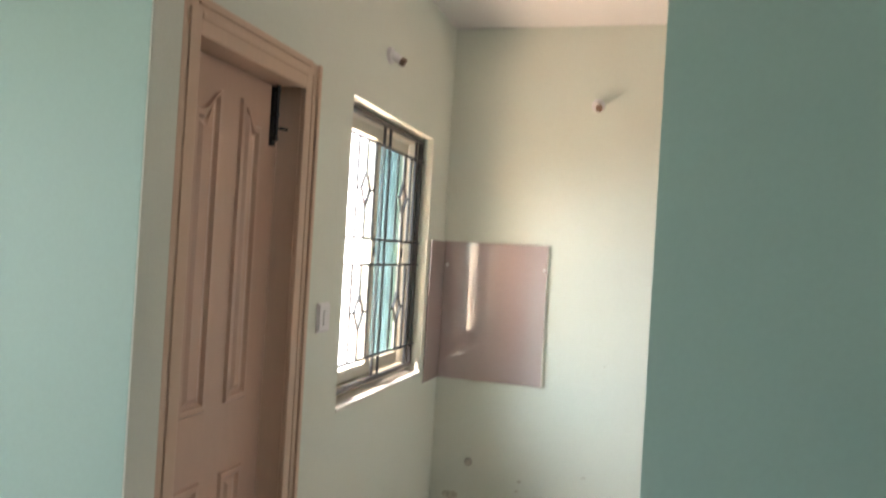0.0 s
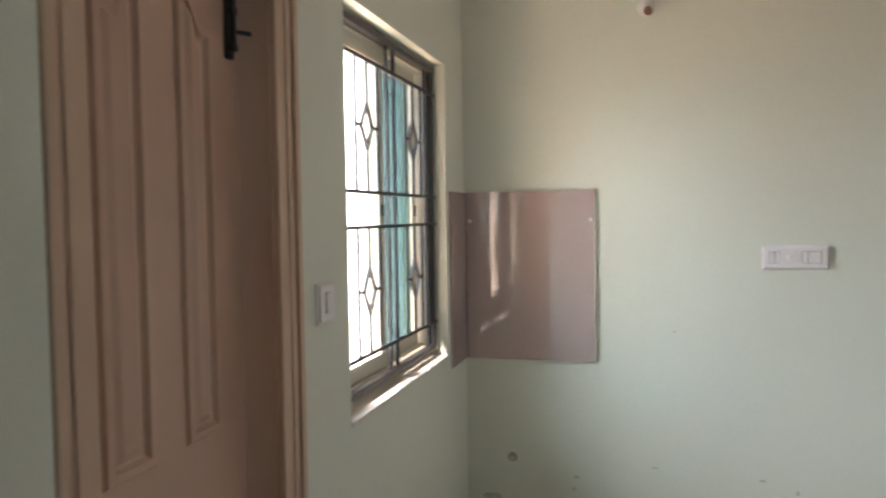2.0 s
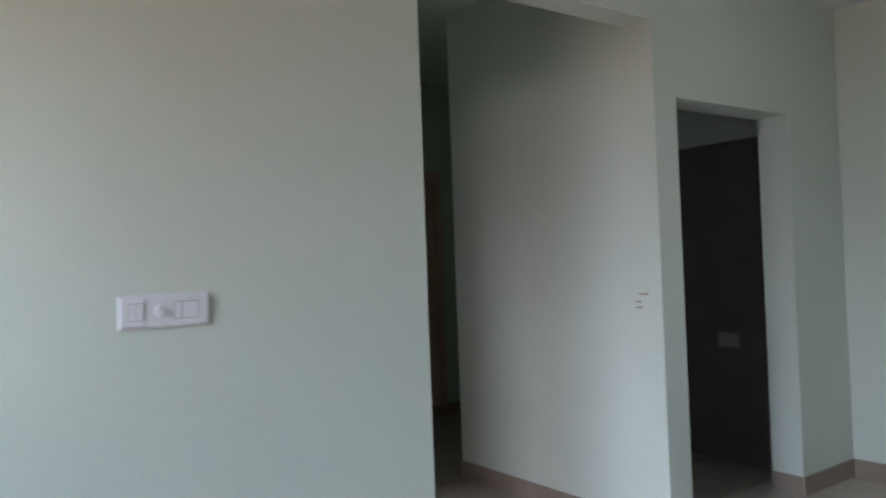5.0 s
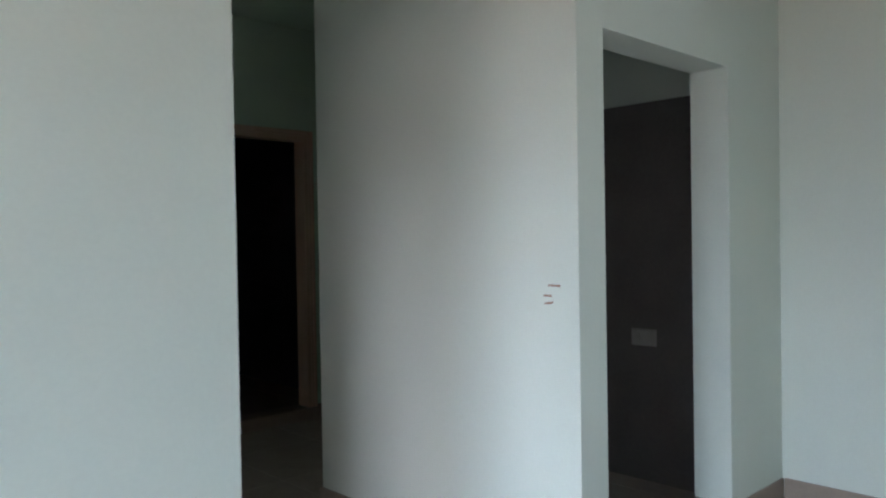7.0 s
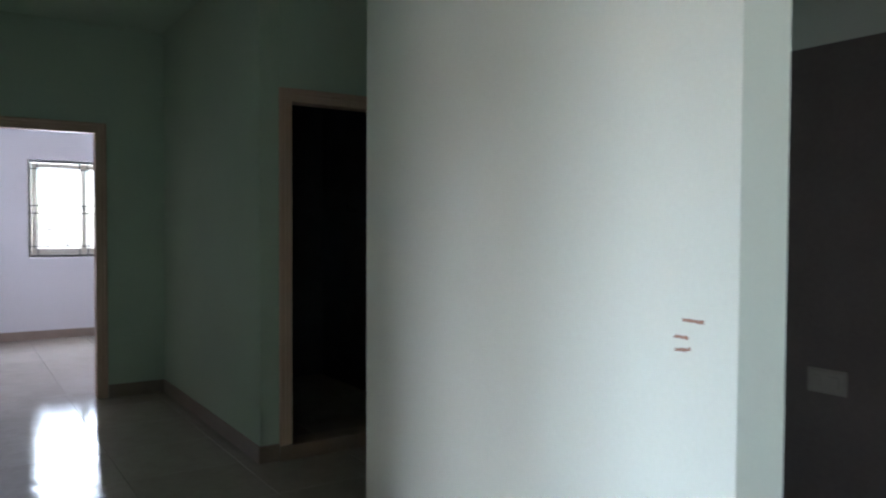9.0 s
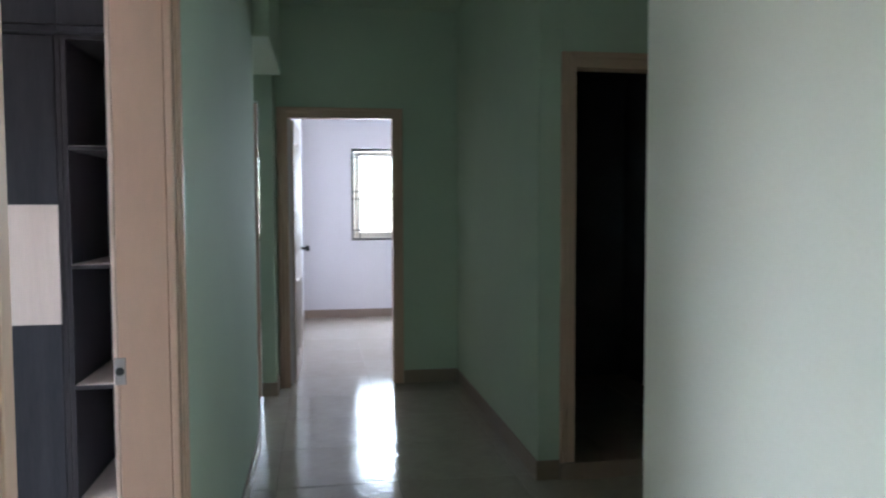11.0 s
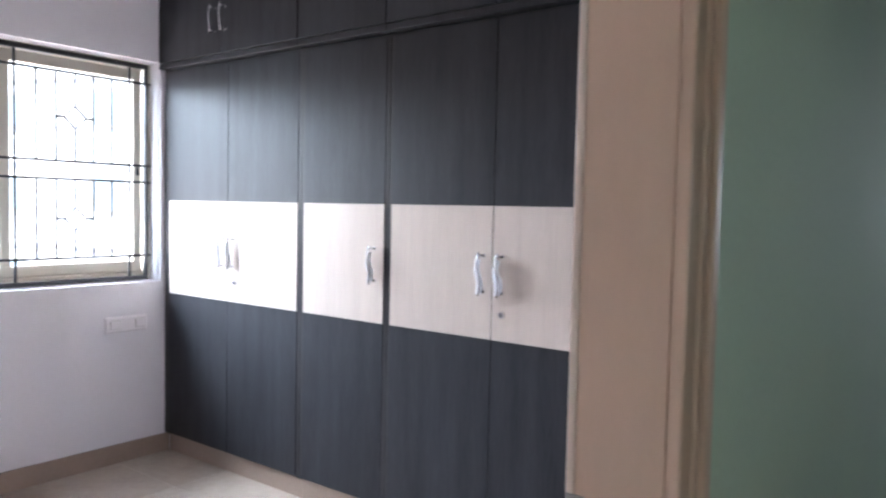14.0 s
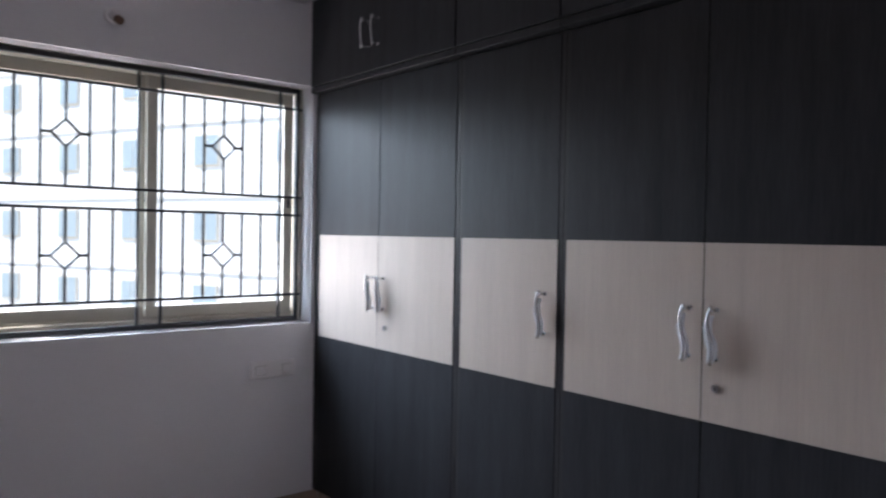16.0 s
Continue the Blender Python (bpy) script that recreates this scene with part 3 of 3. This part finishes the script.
def switch_board(label, m, w, h, modules, dial=None, mat="white"):
    """A wall switch plate, local x along the wall, z up, front towards -y."""
    t = thing("switch_board", label, "switch board", m)
    bm = boxed(-0.006, w + 0.006, -0.007, 0, -0.006, h + 0.006, bevel=0.004, seg=2)
    box(bm, 0, w, -0.014, -0.006, 0, h, bevel=0.004, seg=2)
    part("plate", bm, mat, t)
    for x0, x1 in modules:
        k = part("rocker", boxed(x0, x1, -0.0185, -0.0135, h * 0.24, h * 0.78, bevel=0.0015), mat, t)
        part("gap", boxed(x0 - 0.0016, x1 + 0.0016, -0.0146, -0.0138, h * 0.24 - 0.0016, h * 0.78 + 0.0016), "edge", k)
    if dial:
        bm = cyl(bmesh.new(), (dial, -0.0135, h * 0.52), (dial, -0.030, h * 0.52), 0.016, 0.013, n=20)
        k = part("dial", bm, "white", t)
        part("pointer", boxed(dial - 0.001, dial + 0.001, -0.0312, -0.0298, h * 0.52, h * 0.52 + 0.011), "edge", k)
    return t


switch_board("white switch board with rockers and a fan dial", kitchen(1.289, -0.001, 1.179), 0.246, 0.088, ((0.022, 0.042), (0.044, 0.062), (0.148, 0.168), (0.172, 0.218)), 0.105)
switch_board("small white single switch beside the window", kitchen(0.001, -1.62, 1.144, 90), 0.088, 0.098, ((0.03, 0.055),))
switch_board("white socket plate low beside the wardrobe", pose(-1.133, 2.535, 0.695, 0, 0, 90), 0.225, 0.075, ((0.02, 0.075), (0.16, 0.205)))
# a white plate; the store room's shade is put into its grey colour
switch_board("white switch plate coloured grey as in shade, on dark brown tiles", kitchen(5.044, 0.645, 0.735, -90), 0.14, 0.08, ((0.02, 0.05), (0.08, 0.12)), mat="edge")


def lamp_holder(label, m):
    """An angled batten lamp holder without a bulb; local -y points out of the wall."""
    t = thing("lamp_holder", label, "lamp holder", m)
    part("base", cyl(bmesh.new(), (0, 0, 0), (0, -0.016, 0), 0.036, 0.033, n=20), "white", t, smooth=False)
    part("body", cyl(bmesh.new(), (0, -0.012, 0), (0.008, -0.052, -0.022), 0.022, 0.019, n=18), "white", t)
    part("socket", cyl(bmesh.new(), (0.008, -0.050, -0.021), (0.011, -0.070, -0.032), 0.0185, 0.0175, n=18), "socket", t, "brown empty bulb socket")
    return t


lamp_holder("white angled lamp holder with no bulb", kitchen(0.818, -0.001, 2.298))
lamp_holder("white angled lamp holder above the window", kitchen(0.001, -1.043, 2.30, 90))
lamp_holder("white angled lamp holder above the bedroom window", pose(-1.133, 1.895, 2.285, 0, 0, 90))

# pipe stub and plaster scars at the back wall
ps = thing("pipe_stub", "small capped water pipe stub in the wall", "pipe", kitchen(0.215, 0, 0.30))
part("collar", cyl(bmesh.new(), (0, -0.001, 0), (0, -0.006, 0), 0.022, n=16), "edge", ps)
part("stub", cyl(bmesh.new(), (0, -0.005, 0), (0, -0.028, 0), 0.013, n=14), "stain", ps)


def blot(bm, x, z, w, h, seed):
    """A flat uneven patch on the back wall."""
    r = random.Random(seed)
    vs = [bm.verts.new((x + w / 2 * math.cos(a) * r.uniform(0.55, 1.15), -0.0022, z + h / 2 * math.sin(a) * r.uniform(0.55, 1.15))) for a in [k * math.pi / 6 for k in range(12)]]
    bm.faces.new(vs)


for i, (x, z, w, h) in enumerate(((0.507, 0.228, 0.028, 0.016), (0.496, 0.172, 0.022, 0.016), (1.428, 0.227, 0.014, 0.026), (0.637, 0.085, 0.09, 0.05), (0.849, 0.294, 0.04, 0.010), (0.118, 0.10, 0.10, 0.055), (1.29, 0.27, 0.03, 0.012), (0.42, 0.11, 0.05, 0.03), (0.93, 0.90, 0.02, 0.008))):
    bm = bmesh.new()
    blot(bm, x, z, w, h, i)
    ob = tagged(part("wall_stain", bm, "stain"), "small grey-brown plaster stain on the wall", "stain", "plaster stains", kind="structure")
    ob.matrix_world = kitchen(0, 0, 0)
for i, (y, z, w) in enumerate(((0.056, 1.152, 0.055), (0.086, 1.115, 0.038), (0.081, 1.092, 0.040))):
    bm = bmesh.new()
    r = random.Random(i)
    n = 9
    up = [bm.verts.new((3.6022, y - w / 2 + w * k / n, z + 0.0045 * r.uniform(0.4, 1.1) - 0.006 * (k / n if i == 2 else 0))) for k in range(n + 1)]
    dn = [bm.verts.new((3.6022, y - w / 2 + w * k / n, z - 0.0045 * r.uniform(0.4, 1.1) - 0.006 * (k / n if i == 2 else 0))) for k in range(n, -1, -1)]
    bm.faces.new(up + dn)
    ob = tagged(part("wall_scuff", bm, "mark"), "short reddish-brown scuff on the painted wall", "scuff", "scuffs", kind="structure")
    ob.matrix_world = kitchen(0, 0, 0)

# bathroom: a small chrome tap on the dark far wall
tp = thing("wall_tap", "small chrome tap on black tiles", "tap", pose(5.059, 4.61, 1.48, 0, 0, -90))
part("body", cyl(bmesh.new(), (0, 0, 0), (0, -0.09, 0), 0.018), "chrome", tp)
part("handle", boxed(-0.045, 0.045, -0.085, -0.06, 0.018, 0.034, bevel=0.005), "chrome", tp)

# ---------------------------------------------------------------- bedroom wardrobes
WY = 2.871  # door fronts


def s_handle(parent, x, z0, z1, y, wrapped=True, seed=0, flip=1, wave=0.008, r0=0.0054):
    """A wavy bar handle on two posts, still in its protective film."""
    pts = [(x + flip * wave * math.sin(2 * math.pi * k / 16), y - 0.034 - 0.006 * math.sin(math.pi * k / 16), z0 + (z1 - z0) * k / 16) for k in range(17)]
    bm = tube(bmesh.new(), pts, r0, n=8)
    for z in (z0 + 0.012, z1 - 0.012):
        cyl(bm, (x, y + 0.0005, z), (x, y - 0.036, z), r0 * 0.75, n=10)
        cyl(bm, (x, y + 0.0005, z), (x, y - 0.003, z), r0 * 1.4, n=12)
    h = part("handle", bm, "chrome", parent, "wavy chrome bar handle", smooth=True)
    if wrapped:
        r = random.Random(seed)
        bm = bmesh.new()
        rings = []
        for k in range(8):
            u = k / 7
            z = z0 + 0.004 + (z1 - z0 - 0.03) * u
            cx = x + flip * wave * math.sin(2 * math.pi * u) - 0.004
            rad = 0.0145 * (1 - 0.6 * abs(u - 0.42)) + r.uniform(-0.002, 0.002)
            rings.append([bm.verts.new((cx + rad * 1.1 * math.cos(a) * r.uniform(0.75, 1.15), y - 0.028 + rad * 0.8 * math.sin(a) * r.uniform(0.7, 1.15), z)) for a in [j * math.pi / 4 for j in range(8)]])
        for a, b in zip(rings, rings[1:]):
            for j in range(8):
                bm.faces.new((a[j], a[(j + 1) % 8], b[(j + 1) % 8], b[j]))
        part("film_wrap", bm, "film", h, "crinkled clear protective film")
    return h


def wardrobe(label, x0, x1, doors, zt=2.085, zb=0.105):
    """A tall unit. doors: (x0, x1, handle x, flip, lock x or None)."""
    t = thing("wardrobe", label, "wardrobe", pose(0, WY, 0), group="fitted wardrobes")
    part("side_panel", boxed(x0, x0 + 0.02, 0.002, 0.58, zb, zt, bevel=0.001), "carcass", t)
    part("side_panel", boxed(x1 - 0.02, x1, 0.002, 0.58, zb, zt, bevel=0.001), "carcass", t)
    part("bottom_panel", boxed(x0 + 0.02, x1 - 0.02, 0.02, 0.57, zb, zb + 0.018), "carcass", t)
    part("top_panel", boxed(x0 + 0.02, x1 - 0.02, 0.02, 0.57, zt - 0.018, zt), "carcass", t)
    part("back_panel", boxed(x0 + 0.02, x1 - 0.02, 0.57, 0.58, zb, zt), "carcass", t)
    part("plinth", boxed(x0, x1, 0.03, 0.05, 0.001, zb - 0.001), "skirting", t, "brown-beige tile plinth")
    for i, (a, b, hx, fl, lk) in enumerate(doors):
        d = part("door", boxed(a, b, 0.0, 0.018, zb + 0.004, zt - 0.004, bevel=0.0012), "dark_lam", t)
        part("cream_band", boxed(a, b, -0.0022, -0.0002, 0.885, 1.386, bevel=0.0006), "cream_lam", d, "cream woodgrain band across the door")
        s_handle(d, hx, 1.052, 1.212, -0.0022, True, int(hx * 100), fl)
        if lk is not None:
            bm = cyl(bmesh.new(), (lk, -0.002, 0.983), (lk, -0.012, 0.983), 0.0125, 0.011, n=20)
            k = part("lock", bm, "chrome", d, "round chrome cam lock")
            part("keyhole", boxed(lk - 0.0016, lk + 0.0016, -0.0128, -0.0118, 0.977, 0.989), "black", k)
    return t


tall = wardrobe("tall charcoal woodgrain wardrobe with two doors and cream band", -1.10, -0.029, ((-1.078, -0.572, -0.603, 1, None), (-0.569, -0.051, -0.527, 1, -0.506)))
part("filler_strip", boxed(-1.132, -1.101, 0.004, 0.022, 0.105, 2.085, bevel=0.001), "carcass", tall)
part("plinth", boxed(-1.121, -1.101, 0.03, 0.05, 0.001, 0.104), "skirting", tall)
wardrobe("narrow charcoal woodgrain wardrobe with one door and cream band", -0.027, 0.504, ((-0.007, 0.484, 0.432, 1, None),))
wardrobe("wide charcoal woodgrain wardrobe with two doors and cream band", 0.506, 1.575, ((0.523, 1.027, 0.988, 1, None), (1.030, 1.553, 1.073, 1, 1.076)))

su = thing("shelf_unit", "open dark shelf unit with pale shelf tops beside the wardrobes", "shelf unit", pose(0, WY, 0))
part("side_panel", boxed(1.577, 1.597, 0.002, 0.58, 0.105, 2.085, bevel=0.001), "carcass", su)
part("side_panel", boxed(2.115, 2.135, 0.002, 0.58, 0.105, 2.085, bevel=0.001), "carcass", su)
part("back_panel", boxed(1.597, 2.115, 0.567, 0.58, 0.105, 2.085), "carcass", su)
part("top_panel", boxed(1.597, 2.115, 0.002, 0.567, 2.067, 2.085, bevel=0.001), "carcass", su)
part("plinth", boxed(1.577, 2.135, 0.03, 0.05, 0.001, 0.104), "skirting", su, "brown-beige tile plinth")
for z in (0.105, 0.602, 1.115, 1.612):
    sh = part("shelf", boxed(1.597, 2.115, 0.004, 0.565, z, z + 0.018, bevel=0.001), "carcass", su)
    part("shelf_top", boxed(1.598, 2.114, 0.008, 0.563, z + 0.0185, z + 0.0205), "cream_lam", sh, "pale woodgrain shelf surface")


def loft(label, x0, x1, split, handles):
    t = thing("loft_cabinet", label, "cabinet", pose(0, WY - 0.035, 0), group="loft cabinets above the wardrobes")
    part("carcass", boxed(x0, x1, 0.02, 0.615, 2.115, H2 - 0.002), "carcass", t)
    part("bottom_trim", boxed(x0, x1, 0.002, 0.615, 2.088, 2.1145, bevel=0.002), "dark_lam", t)
    for a, b in ((x0 + 0.002, split - 0.002), (split + 0.002, x1 - 0.002)):
        if b - a < 0.05:
            continue
        d = part("door", boxed(a, b, 0.0, 0.018, 2.120, H2 - 0.02, bevel=0.0015), "dark_lam", t)
        for hx in handles:
            if a < hx < b:
                s_handle(d, hx, 2.215, 2.352, 0.0, hx > 0.4, int(hx * 90), 1, 0.003, 0.0042)


loft("dark loft cabinet with two doors above the wardrobe", -1.131, -0.029, -0.59, (-0.63, -0.548))
loft("dark loft cabinet with one door above the wardrobe", -0.027, 0.504, 0.504, (0.44,))
loft("dark loft cabinet with two doors above the wardrobe", 0.506, 1.575, 1.04, (0.99, 1.09))
loft("dark loft cabinet above the open shelves", 1.577, 2.136, 1.857, (1.81, 1.90))

# ---------------------------------------------------------------- outside
g_ = struct("ground", boxed(-3000, 3000, -3000, 3000, -9.2, -9.0), "ground", "dusty ground far below")


def apartment(label, m, w, storeys, bays):
    t = thing("apartment_building", label, "building", m)
    hh = storeys * 3.0
    part("wall", boxed(-w / 2, w / 2, 0, 8, 0, hh), "facade", t)
    part("roof", boxed(-w / 2 - 0.3, w / 2 + 0.3, -0.3, 8.3, hh, hh + 0.4), "facade", t)
    step = w / bays
    for s in range(storeys):
        for b in range(bays):
            x = -w / 2 + step * (b + 0.5)
            wdw = part("window", boxed(x - 0.7, x + 0.7, -0.06, -0.002, s * 3 + 1.0, s * 3 + 2.3, bevel=0.01), "upvc", t)
            part("pane", boxed(x - 0.62, x - 0.03, -0.075, -0.061, s * 3 + 1.07, s * 3 + 2.23), "dark_glass", wdw)
            part("pane", boxed(x + 0.03, x + 0.62, -0.075, -0.061, s * 3 + 1.07, s * 3 + 2.23), "dark_glass", wdw)
        part("ledge", boxed(-w / 2, w / 2, -0.06, -0.002, s * 3 + 2.75, s * 3 + 2.9), "facade", t)


apartment("white plastered apartment building with rows of windows", pose(-29, 12, -9, 0, 0, 22), 60, 7, 14)

# ---------------------------------------------------------------- floor tiles, last
TILE = 0.6
tm = bmesh.new()
box(tm, 0.0015, TILE - 0.0015, 0.0015, TILE - 0.0015, -0.006, 0.0, bevel=0.0012)
bmesh.ops.recalc_face_normals(tm, faces=tm.faces)
tmesh = bpy.data.meshes.new("tile")
tm.to_mesh(tmesh)
tm.free()
tmesh.materials.append(M["tile"])
rest = []
for i in range(-3, 9):
    for j in range(-12, 15):
        x, y = i * TILE, j * TILE + 0.2
        near = y > -2.8 and ((y < 0.2 and 0 - 0.6 < x < 5.3) or (0.2 <= y < 3.6 and -1.8 < x < 5.2) or (y >= 3.5 and 1.7 < x < 5.2))
        if near:
            ob = new("tile", tmesh)
            ob.parent = floor
            ob.matrix_world = pose(x, y, 0, 0, 0, 0)
        else:
            rest.append((x, y))
bm = bmesh.new()
for x, y in rest:
    box(bm, max(x, -1.74) + 0.0015, min(x + TILE, 5.37) - 0.0015, max(y, -7.19) + 0.0015, min(y + TILE, 9.16) - 0.0015, -0.006, 0.0)
tagged(part("tiles", bm, "tile", floor), kind="stuff")
